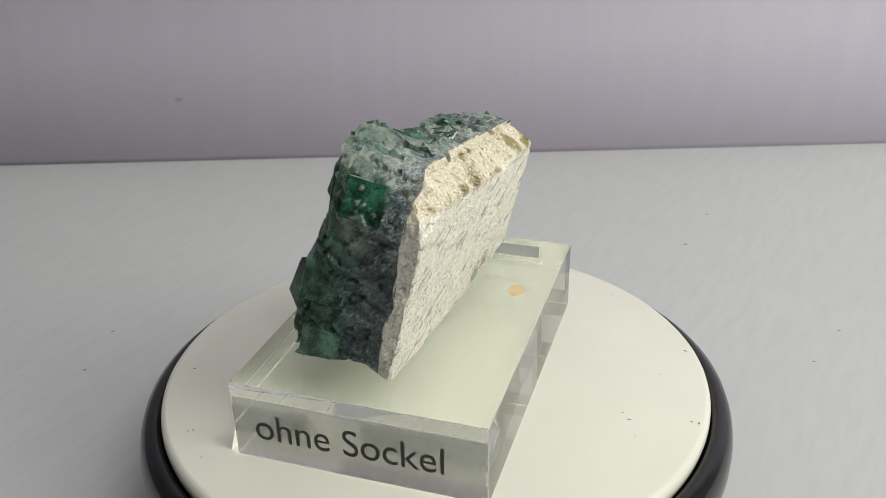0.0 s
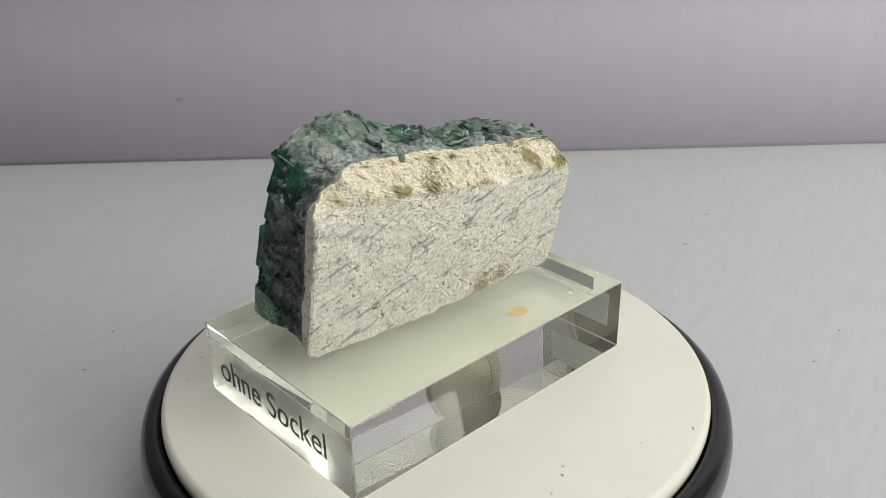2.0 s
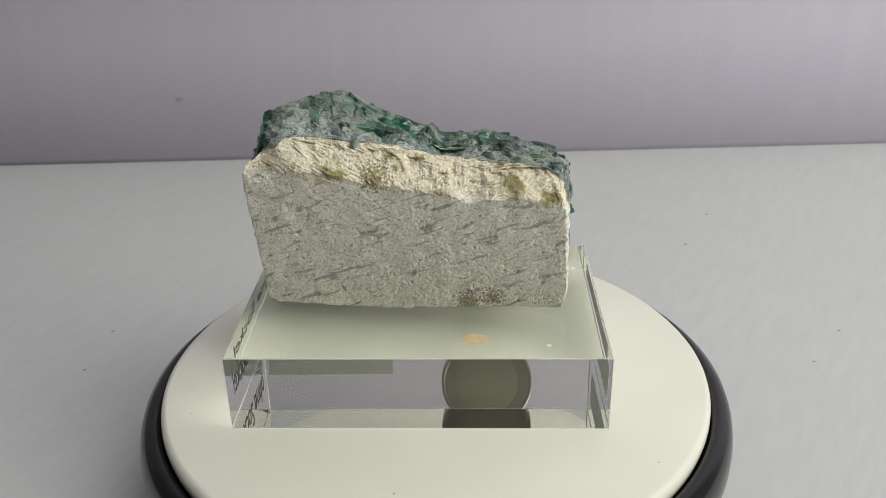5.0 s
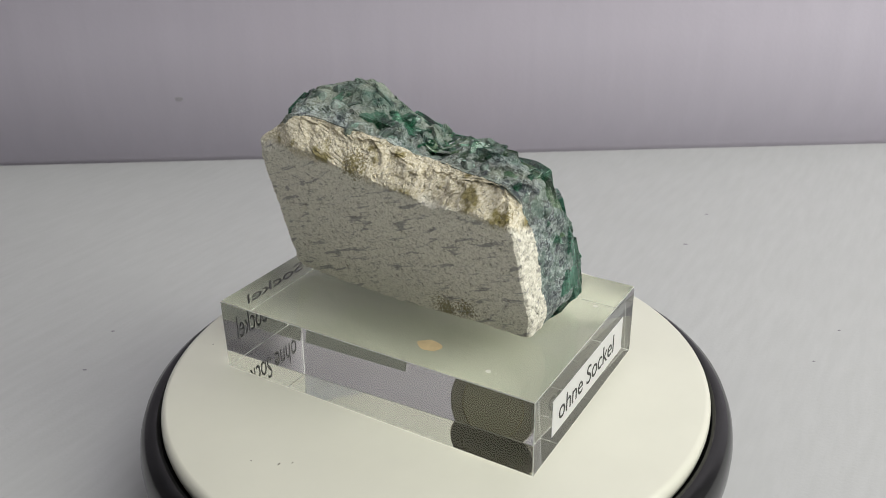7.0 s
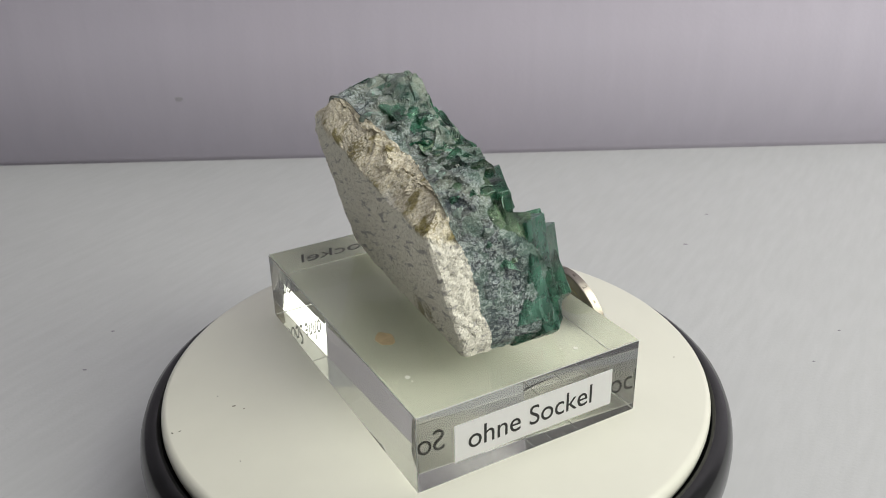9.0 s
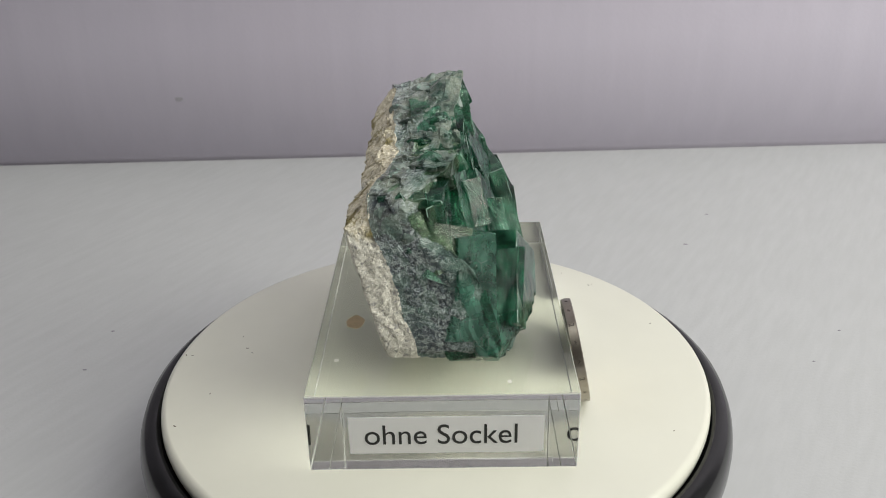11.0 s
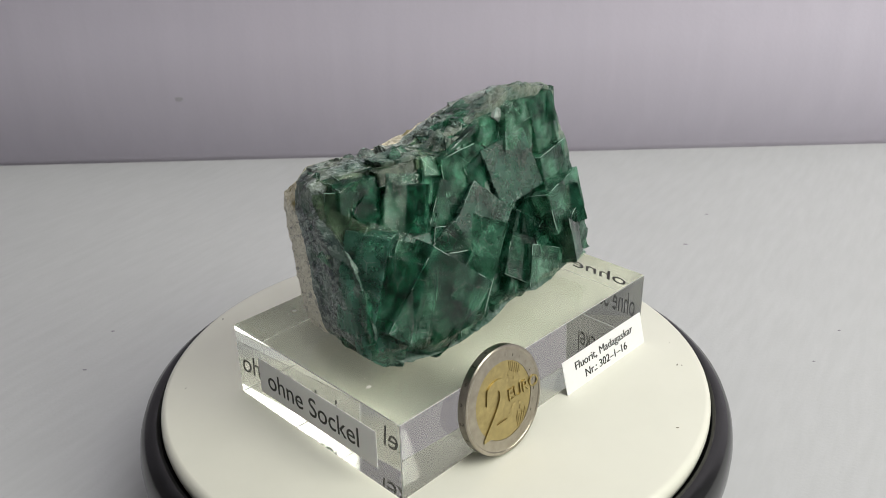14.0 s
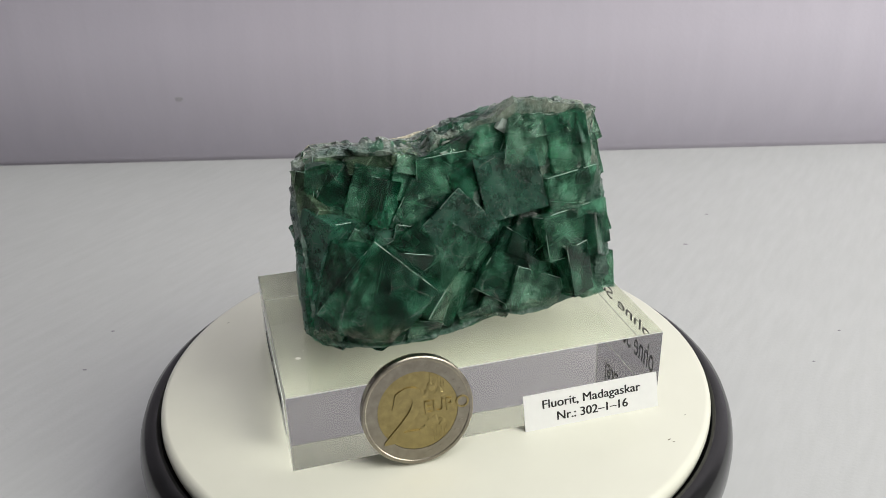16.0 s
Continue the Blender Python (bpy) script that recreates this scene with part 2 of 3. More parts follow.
OLIVE = crystal_material("olive_tinged_fluorite", (0.20, 0.42, 0.24), (0.42, 0.58, 0.36), (0.85, 0.88, 0.78), 0.8, 0.06, 0.2)
BROKEN = body_material()
# pale edge colour: chips, with the bright edge highlights painted in
FROST = plain("chipped_white_fluorite_edge", (0.27, 0.40, 0.34), 0.35, vary=0.5, scale=1.6, relief=0.1)
PLATTER = plain("cream_plastic", (0.76, 0.755, 0.66), 0.28, vary=0.025, scale=0.05, relief=0.01)
BLACK = plain("black_plastic", (0.012, 0.012, 0.013), 0.18, vary=0.3, relief=0.01)
def paper_material(name, through_light):
    """White paper that lets some light through."""
    m = plain(name, (0.90, 0.90, 0.90), 0.6, vary=0.015, relief=0.02)
    t = m.node_tree
    tl = t.nodes.new("ShaderNodeBsdfTranslucent")
    tl.inputs[0].default_value = (0.8, 0.8, 0.8, 1)
    ms = t.nodes.new("ShaderNodeMixShader")
    ms.inputs[0].default_value = through_light
    t.links.new(t.nodes["Principled BSDF"].outputs[0], ms.inputs[1])
    t.links.new(tl.outputs[0], ms.inputs[2])
    t.links.new(ms.outputs[0], t.nodes["Material Output"].inputs[0])
    return m


PAPER = paper_material("white_paper", 0.08)
STRIP = paper_material("thin_label_paper", 0.25)
INK = plain("black_ink", (0.01, 0.01, 0.011), 0.5, vary=0.1, relief=0)
SILVER = plain("cupronickel", (0.37, 0.335, 0.28), 0.30, 1.0, 0.15, 0.5, 0.05)
GOLD = plain("nickel_brass", (0.44, 0.355, 0.165), 0.38, 1.0, 0.18, 0.5, 0.05)
# same alloy as GOLD, paler: the reflection on its back put into colour
BRASS = plain("reflection_pale_brass", (0.46, 0.42, 0.32), 0.34, 1.0, 0.06, 0.3, 0.02)
# dark flat marks laid on the rim in place of incised letters
GROOVE = plain("dark_edge_lettering", (0.06, 0.05, 0.04), 0.6, vary=0.2)
SMUDGE = plain("grey_smudge", (0.33, 0.315, 0.35), 0.8, vary=0.2)
DIRT = plain("dark_dirt", (0.14, 0.115, 0.08), 0.9, vary=0.3)
DUST = plain("pale_dust", (0.72, 0.72, 0.66), 0.7, vary=0.1)
STAIN = plain("yellow_glue_residue", (0.66, 0.52, 0.30), 0.5, vary=0.15)
ROOM = plain("white_room_paint", (0.6, 0.6, 0.6), 0.9, vary=0.03, scale=0.01)
WOOD = plain("brown_floor_boards", (0.25, 0.17, 0.10), 0.5, vary=0.2, scale=0.02)


# ---- mesh helpers; all sizes below are in millimetres ----
def mesh_of(name, verts, faces, mat, smooth=False):
    me = bpy.data.meshes.new(name)
    me.from_pydata([tuple(c * MM for c in v) for v in verts], [], faces)
    me.materials.append(mat)
    if smooth:
        me.shade_smooth()
    me.update()
    return me


def part(name, bm, mat, parent=None, label="", smooth=False, m=None, extra=None):
    """Links a bmesh in millimetres as one mesh object, under a thing or a part."""
    me = bpy.data.meshes.new(name)
    bmesh.ops.scale(bm, vec=(MM, MM, MM), verts=bm.verts)
    bm.to_mesh(me)
    bm.free()
    me.materials.append(mat)
    if extra:
        me.materials.append(extra)
    if smooth:
        me.shade_smooth()
    ob = new(name, me)
    ob.parent = parent
    if m:
        ob.matrix_basis = m
    return tagged(ob, label)


def box(x0, x1, y0, y1, z0, z1, bevel=0.0, segs=2):
    bm = bmesh.new()
    bmesh.ops.create_cube(bm, size=1)
    for v in bm.verts:
        v.co = Vector((x0 + (v.co.x + 0.5) * (x1 - x0), y0 + (v.co.y + 0.5) * (y1 - y0), z0 + (v.co.z + 0.5) * (z1 - z0)))
    if bevel:
        bmesh.ops.bevel(bm, geom=list(bm.edges), offset=bevel, segments=segs, profile=0.6, affect="EDGES")
    return bm


def lathe(profile, n=160):
    """A closed body of revolution about z from rows (radius, height), from the axis below to the axis above."""
    bm = bmesh.new()
    rings = []
    for r, z in profile:
        if r < 1e-6:
            rings.append([bm.verts.new((0, 0, z))])
        else:
            rings.append([bm.verts.new((r * math.cos(2 * math.pi * i / n), r * math.sin(2 * math.pi * i / n), z)) for i in range(n)])
    for a, b in zip(rings, rings[1:]):
        for i in range(n):
            j = (i + 1) % n
            if len(a) == 1:
                bm.faces.new((a[0], b[j], b[i]))
            elif len(b) == 1:
                bm.faces.new((a[i], a[j], b[0]))
            else:
                bm.faces.new((a[i], a[j], b[j], b[i]))
    return bm


def lettering(text, width, height, m, mat, parent, deep=0.05, name="lettering", bold=0.0, slant=0.0):
    """Words as a thin mesh, of that width and height in millimetres, centred on the pose m."""
    cu = bpy.data.curves.new("words", "FONT")
    cu.body, cu.size, cu.extrude, cu.offset, cu.shear = text, 1.0, 0.5, bold, slant
    tmp = bpy.data.objects.new("words", cu)
    scene.collection.objects.link(tmp)
    bpy.context.view_layer.update()
    me = bpy.data.meshes.new_from_object(tmp.evaluated_get(bpy.context.evaluated_depsgraph_get()))
    bpy.data.objects.remove(tmp)
    lo = [min(v.co[k] for v in me.vertices) for k in range(3)]
    hi = [max(v.co[k] for v in me.vertices) for k in range(3)]
    for v in me.vertices:
        v.co = [((v.co[k] - lo[k]) / (hi[k] - lo[k]) - 0.5) * size * MM for k, size in enumerate((width, height, deep))]
    me.materials.clear()
    me.materials.append(mat)
    ob = new(name, me)
    ob.parent = parent
    ob.matrix_basis = m
    return ob


def thing(name, label, category, group=""):
    return tagged(new(name), label, category, group)


def mpose(x, y, z, rx=0, ry=0, rz=0):
    return pose(x * MM, y * MM, z * MM, rx, ry, rz)


# ---- the room ----
TABLE_Z, WALL_Y = -30.0, 252.0


def wall_bow(z):
    """How far the wall stands off its foot line: bellied out above the table and falling back higher up, a shape added
    to shade its foot.
    """
    h = z - TABLE_Z
    if h <= 0:
        return 0.0
    return -0.55 * h + 0.0055 * h * h if h < 65 else -0.55 * 65 + 0.0055 * 65 * 65 + 0.165 * 60 * (1 - math.exp(-(h - 65) / 60))


def bent_wall():
    bm = bmesh.new()
    levels = [-780, TABLE_Z] + [TABLE_Z + 5 * k for k in range(1, 64)] + [400, 700, 1700]
    rows = [[bm.verts.new((x, WALL_Y + wall_bow(z), z)) for x in (-1400, 1400)] for z in levels]
    back = [[bm.verts.new((x, WALL_Y + 60, z)) for x in (-1400, 1400)] for z in (levels[0], levels[-1])]
    for a, b in zip(rows, rows[1:]):
        bm.faces.new((a[0], a[1], b[1], b[0]))
    bm.faces.new((back[0][1], back[0][0], back[1][0], back[1][1]))
    bm.faces.new((rows[-1][0], rows[-1][1], back[1][1], back[1][0]))
    bm.faces.new((back[0][0], back[0][1], rows[0][1], rows[0][0]))
    for k in (0, 1):
        bm.faces.new([r[k] for r in rows] + [back[1][k], back[0][k]])
    bmesh.ops.recalc_face_normals(bm, faces=bm.faces)
    return bm


def setting():
    tagged(part("wall_north", bent_wall(), WALL, smooth=True), "smooth lilac-grey wall behind the table", "wall", kind="structure")
    # unseen walls, ceiling and floor added to close the room for bounced light
    tagged(part("wall_south", box(-1400, 1400, -2260, -2200, -780, 1700), ROOM), "plain pale wall added out of view", "wall", kind="structure")
    tagged(part("wall_west", box(-1460, -1400, -2200, WALL_Y, -780, 1700), ROOM), "plain pale wall added out of view", "wall", kind="structure")
    tagged(part("wall_east", box(1400, 1460, -2200, WALL_Y, -780, 1700), ROOM), "plain pale wall added out of view", "wall", kind="structure")
    tagged(part("ceiling", box(-1460, 1460, -2260, WALL_Y + 60, 1700, 1760), ROOM), "plain white ceiling added out of view", "ceiling", kind="structure")
    tagged(part("floor", box(-1460, 1460, -2260, WALL_Y + 60, -840, -780), WOOD), "plain brown floor added out of view", "floor", kind="structure")
    table = thing("table", "pale grey laminate table with faint diagonal grain", "table")
    part("tabletop", box(-750, 750, -420, WALL_Y - 1, TABLE_Z - 28, TABLE_Z, 1.5), TABLE, table)
    for x in (-700, 700):
        for y in (-370, 200):
            part("leg", box(x - 25, x + 25, y - 25, y + 25, -780, TABLE_Z - 28.0), ROOM, table)


setting()


def dirt(parent, x, y, z, r, upright, seed):
    """A flat crumb of dirt on the table, or a mark on the wall."""
    bm = bmesh.new()
    bmesh.ops.create_icosphere(bm, subdivisions=2, radius=1)
    for v in bm.verts:
        k = 1 + 0.35 * noise.noise(v.co * 1.6 + Vector((seed, 0, 0)))
        c = Vector((v.co.x * r * 1.3 * k, v.co.y * r * 0.8 * k, v.co.z * 0.12))
        v.co = Vector((x, y, z)) + (Vector((c.x, c.z, c.y)) if upright else c)
    part("speck", bm, SMUDGE, parent)


def marks():
    table, wall = bpy.data.objects["tabletop"], bpy.data.objects["wall_north"]
    for k, (x, y, r) in enumerate(((-114.5, 73.1, 0.6), (-116.3, 48.6, 0.5), (105.8, 131.4, 0.8), (123.3, 161.5, 0.7), (123.7, 41.4, 0.4), (140, 60, 0.4))):
        dirt(table, x, y, TABLE_Z + 0.08, r, False, k)
    dirt(wall, -126.3, WALL_Y + wall_bow(7.0) - 0.05, 7.0, 1.6, True, 9)


marks()


# ---- turntable ----
def build_turntable():
    tt = thing("turntable", "round motorised turntable with cream platter and black rim", "turntable")
    rim = [(0, -30), (73.0, -30), (74.0, -29.4), (74.2, -20.5), (73.2, -20.0), (73.2, -18.9), (75.6, -18.4), (76.0, -17.6), (75.4, -16.6), (75.4, -15.8),
           (77.1, -15.2), (77.7, -13.0), (77.75, -10.0), (77.3, -7.2), (76.4, -5.0), (74.6, -3.6), (73.2, -3.3), (72.2, -3.8), (72.0, -6.0), (0, -6.0)]
    part("base", lathe(rim), BLACK, tt, "glossy black plastic base with grooved rim", True)
    prof = [(0, -5.5), (70.5, -5.5), (71.2, -4.8), (71.55, -3.0), (71.5, -1.9), (71.2, -0.9), (70.6, -0.25), (69.8, 0.0), (0, 0.0)]
    platter = part("platter", lathe(prof), PLATTER, tt, "cream plastic platter with small dirt specks", True)
    rng = random.Random(5)
    spots = [(68.9, -6.5, 0.5), (-61.8, -19.9, 0.5), (52.7, -9.7, 0.5), (50.8, -7.3, 0.4), (63.4, 25.5, 0.6), (-47.4, -43.6, 0.5), (67.2, -6.4, 0.4),
             (-48.4, -44.3, 0.35), (55, -16, 0.35), (-40, -52, 0.3), (58, 12, 0.35), (22, -60, 0.3), (-57, 30, 0.35), (40, 52, 0.3)]
    for x, y, r in spots:
        bm = bmesh.new()
        bmesh.ops.create_icosphere(bm, subdivisions=1, radius=1)
        a = rng.uniform(0, 3)
        for v in bm.verts:
            k = rng.uniform(0.6, 1.1)
            c = Vector((v.co.x * r * 1.1 * k, v.co.y * r * 0.4 * k, v.co.z * 0.08))
            v.co = Matrix.Rotation(a, 3, "Z") @ c + Vector((x, y, 0.05))
        part("speck", bm, DIRT, platter)
    return tt, platter


turntable, platter = build_turntable()

# ---- acrylic block, in the platter's own directions ----
BX0, BX1, BY0, BY1, BH = -32.3, 27.9, -48.4, 42.5, 19.9
LIFT = 0.03
SPOTS = [(19.4, 10.7, 2.2, 3.1, STAIN, "yellowish glue residue"), (-17.2, 37.6, 0.5, 0.65, DUST, "white glue dot"), (22.2, 28.0, 0.6, 0.7, DUST, "white glue dot"),
         (-23.0, -3.0, 0.2, 0.25, DUST, "white speck"), (18.0, -12.0, 0.25, 0.2, DUST, "white speck"), (-14.0, 36.0, 0.2, 0.2, DUST, "white speck"),
         (-26.0, 20.0, 0.2, 0.3, DUST, "white speck"), (22.0, 30.0, 0.2, 0.2, DUST, "white speck"), (23.0, -25.0, 0.22, 0.2, DUST, "white speck")]


def build_block():
    th = thing("acrylic_block", "clear acrylic display block with printed label strips", "display base")
    bm = box(BX0, BX1, BY0, BY1, LIFT, BH)
    rim = bmesh.ops.bevel(bm, geom=list(bm.edges), offset=0.16, segments=1, affect="EDGES")
    for f in rim["faces"]:
        f.material_index = 1
    part("block", bm, ACRYLIC, th, "clear polished acrylic", extra=SAWN).visible_shadow = False
    lab = part("label_strip", box(-24.6, 18.6, BY1 - 0.06, BY1 + 0.10, 4.6, 14.4), STRIP, th, "white paper label strip")
    lettering("ohne Sockel", 33.8, 5.3, mpose(-1.8, BY1 + 0.15, 9.7, 90, 0, 180), INK, lab)
    lettering("ohne Sockel", 44.8, 7.0, mpose(-4.3, BY0 - 0.01, 9.3, 90, 0, 0), INK, th, 0.12)
    film = part("label_film", box(BX0 + 0.5, BX1 - 0.6, BY0 - 0.04, BY0 - 0.01, 0.6, 16.2), FILM, th, "clear matt label film")
    film.visible_shadow = False
    part("film_edge", box(BX0 + 0.5, BX1 - 0.6, BY0 - 0.06, BY0 - 0.01, 16.25, 16.38), PAPER, th, "edge of clear label film")
    for x, y, rx, ry, mat, label in SPOTS:
        bm = bmesh.new()
        bmesh.ops.create_circle(bm, cap_ends=True, segments=24, radius=1)
        for v in bm.verts:
            k = 1 + 0.25 * noise.noise(v.co * 1.7 + Vector((x, 0, 0)))
            v.co = Vector((x + v.co.x * rx * k, y + v.co.y * ry * k, BH + 0.02))
        ext = bmesh.ops.extrude_face_region(bm, geom=list(bm.faces))
        for v in ext["geom"]:
            if isinstance(v, bmesh.types.BMVert):
                v.co.z += 0.06
        part("glue_spot", bm, mat, th, label)
    return th


block = build_block()


# ---- the mineral ----
def smoothstep(a, b, x):
    t = max(0.0, min(1.0, (x - a) / (b - a)))
    return t * t * (3 - 2 * t)


def front_x(y, z):
    """The crystal face: a leaning plane that falls back towards its rim, with a bulge low down."""
    rho = math.hypot((y + 2) / 42, (z - 42) / (29 if z > 42 else 40))
    bulge = 6.5 * math.exp(-((y - 19) / 16) ** 2 - ((z - 31) / 12) ** 2) + 2.0 * math.exp(-((y + 34) / 8) ** 2 - ((z - 34) / 8) ** 2)
    corner = 6.0 * smoothstep(12, 32, y) * smoothstep(44, 57, z)
    high = smoothstep(2, 18, -y) * smoothstep(46, 58, z) * (1 - 0.9 * smoothstep(28, 36, -y))
    return -15.1 + 0.084 * y + 0.256 * (z - 42) + min(5.0 - 3.4 * high, 4.4 * rho ** 2.5) - bulge + corner


CY, CZ = -2.0, 43.0
BACK = [(-42.5, 61.2), (-36, 65.3), (-34, 67.2), (-24, 66.4), (-13, 64.5), (4.6, 61), (14, 60), (20, 60.8), (26.5, 60.4), (29.2, 57), (31.5, 51.8),
        (33, 29.2), (32.2, 22.9), (17.4, 22.8), (4.4, 21.8), (-11.3, 20.8), (-39.1, 21.6), (-41.8, 22.6), (-42.5, 51.5)]
FRONT = [(33.0, 60), (27.8, 62.4), (17.7, 63.5), (11, 64.0), (3.2, 63.2), (-7.5, 67.8), (-14.4, 69.4), (-21, 70.8), (-35.5, 70.4), (-38.4, 66), (-38.7, 56),
         (-39.6, 42.6), (-38, 27), (-27.7, 26), (-17.4, 22.5), (-9.2, 24.5), (0.9, 20.8), (9.2, 20.4), (22.8, 19.9), (30.4, 21.3), (35, 25.3), (35, 50)]
N_AROUND = 420


def radii(poly):
    """The outline's distance from the middle, all round."""
    out = []
    for i in range(N_AROUND):
        a = 2 * math.pi * i / N_AROUND
        dy, dz = math.cos(a), math.sin(a)
        best = 0
        for (y0, z0), (y1, z1) in zip(poly, poly[1:] + poly[:1]):
            ey, ez, py, pz = y1 - y0, z1 - z0, y0 - CY, z0 - CZ
            det = ez * dy - ey * dz
            if abs(det) < 1e-9:
                continue
            r = (py * ez - pz * ey) / -det * -1
            u = (py * dz - pz * dy) / -det * -1
            if r > 0 and -1e-6 <= u <= 1 + 1e-6:
                best = max(best, r)
        out.append(best)
    return out


RB, RF = radii(BACK), radii(FRONT)


def cell_facets(p, size, seed):
    """Height of a broken, facetted surface at p: a tilted plane in each cell."""
    q = p / size + Vector((seed, seed * 1.7, -seed))
    _, pts = noise.voronoi(q)
    c = pts[0]
    k = Vector((noise.noise(c * 7.3), noise.noise(c * 5.1 + Vector((9, 0, 0))), noise.noise(c * 6.7 + Vector((0, 9, 0)))))
    return k.x * 0.9 + (q - c).dot(k) * 1.3


def rock_point(i, rho, s):
    """A point of the rock's skin: i round the outline, rho from the middle, s from back to front."""
    a = 2 * math.pi * i / N_AROUND
    r = (RB[i] * (1 - s) + RF[i] * s) * rho
    y, z = CY + r * math.cos(a), CZ + r * math.sin(a)
    x = back_x(y, z) * (1 - s) + front_x(y, z) * s
    return Vector((x, y, z)), Vector((0, math.cos(a), math.sin(a)))


def seam(i):
    """How deep the pale matrix reaches, as a share of the thickness."""
    a = 2 * math.pi * i / N_AROUND
    base = 0.22 + 0.07 * math.cos(a) + 0.17 * max(0.0, math.sin(a))
    return base + 0.035 * noise.noise(Vector((math.cos(a) * 6, math.sin(a) * 6, 3.3)))


CREST_Y, CREST_Z = zip(*sorted(BACK[:9]))


def rock_skin(rows, fn, name, mat, parent, label):
    """Closes rings of N_AROUND points, the first and last drawn to one point."""
    verts, faces, rings = [], [], []
    for k, row in enumerate(rows):
        ring = []
        ends = k in (0, len(rows) - 1)
        for i in range(1 if ends else N_AROUND):
            ring.append(len(verts))
            verts.append(fn(i, row))
        rings.append(ring)
    for a, b in zip(rings, rings[1:]):
        for i in range(N_AROUND):
            j = (i + 1) % N_AROUND
            if len(a) == 1:
                faces.append((a[0], b[i], b[j]))
            elif len(b) == 1:
                faces.append((a[i], b[0], a[j]))
            else:
                faces.append((a[i], b[i], b[j], a[j]))
    ob = new(name, mesh_of(name, verts, faces, mat))
    ob.parent = parent
    return tagged(ob, label)


def matrix_at(i, row):
    rho, s = row
    p, out = rock_point(i, rho, s * seam(i))
    # the upper edge slopes off in a lumpy crust
    wide = 5.6 + 1.8 * noise.noise(Vector((p.y * 0.16, 0, 4.0)))
    below = float(np.interp(p.y, CREST_Y, CREST_Z)) - p.z
    if below < wide:
        lumps = 1.4 * noise.noise(p * 0.32) + 0.9 * noise.noise(p * 0.8)
        p.x -= min(6.8 + lumps, 22.5 * seam(i)) * (1 - max(below, 0.0) / wide) * (1 - s) * (0.35 + 0.65 * smoothstep(-43.0, -37.0, p.y))
        p.x -= 0.55 * cell_facets(p, 2.4, 2.0) * (1 - s)
    p.x += 0.22 * noise.noise(p * 0.9) + 0.35 * noise.noise(p * 0.25)
    edge = rho if s < 1 else 0
    if edge > 0.9:
        p += out * (0.45 * noise.noise(p * 0.55) + 0.22 * noise.noise(p * 1.6))
        if s == 0 and rho == 1:
            p -= out * 0.5
    return p


def body_at(i, row):
    rho, s, side = row
    g = seam(i) - 0.012
    a = math.sin(2 * math.pi * i / N_AROUND)
    p, out = rock_point(i, rho * (1 - (0.05 - 0.03 * smoothstep(0.3, 0.8, a)) * smoothstep(0.7, 1.0, s)), g + (1 - g) * s)
    if s == 0:
        return p
    if side:
        k = smoothstep(0, 0.15, s)
        top = smoothstep(0.3, 0.8, out.z)
        p += out * k * ((0.5 + 1.3 * top) * cell_facets(p, 6.0, 3.0) + (0.3 + 0.5 * top) * cell_facets(p, 2.4, 8.0) + 0.1 * noise.noise(p * 2.1) + top * (0.2 + 1.1 * noise.noise(p * 0.16) + 0.5 * noise.noise(p * 0.4)))
        dip = -1.5 * math.exp(-((p.y - 5) / 4.0) ** 2) + 2.8 * math.exp(-((p.y + 21) / 7.0) ** 2) * smoothstep(0.4, 0.75, s)
        p.z += k * top * dip
        end = smoothstep(0.5, 0.9, -out.y) * k
        step = p.z / 4.6 + 0.06 * p.x + 1.5 * noise.noise(p * 0.10)
        p += out * end * (0.8 * (step - math.floor(step)) - 0.7 + 2.2 * smoothstep(0.15, 0.7, s) + 1.0 * cell_facets(p, 7.0, 6.0) + 0.8 * cell_facets(p, 3.2, 4.0))
    else:
        k = 1 - smoothstep(0.93, 1.0, rho)
        p.x += (0.2 + 0.8 * k) * (1.7 * cell_facets(p, 9.0, 1.0) + 0.5 * cell_facets(p, 3.4, 5.0)) + 2.4 * k
    p.z = max(p.z, BH + 0.04)
    return p


def crystal_mesh(sy, sz, sx, rng):
    """One cubic crystal with a slightly bowed skin and thin edges, chipped white in places."""
    bm = box(-sx / 2, sx / 2, -sy / 2, sy / 2, -sz / 2, sz / 2)
    for v in bm.verts:
        v.co *= rng.uniform(0.95, 1.04)
    done = bmesh.ops.bevel(bm, geom=list(bm.edges), offset=0.12, segments=1, affect="EDGES")
    for f in done["faces"]:
        f.material_index = 1 if rng.random() < 0.6 else 0
    bmesh.ops.subdivide_edges(bm, edges=[e for e in bm.edges if e.calc_length() > 2], cuts=7, use_grid_fill=True)
    o = Vector((rng.uniform(-50, 50), rng.uniform(-50, 50), 0))
    for f in bm.faces:
        if f.material_index and noise.noise(f.calc_center_median() * 0.28 + o) < 0.10:
            f.material_index = 0
    for v in bm.verts:
        v.co += Vector((noise.noise(v.co * 0.3 + o), noise.noise(v.co * 0.3 - o), noise.noise(v.co * 0.3 + o * 2))) * 0.14
    return bm


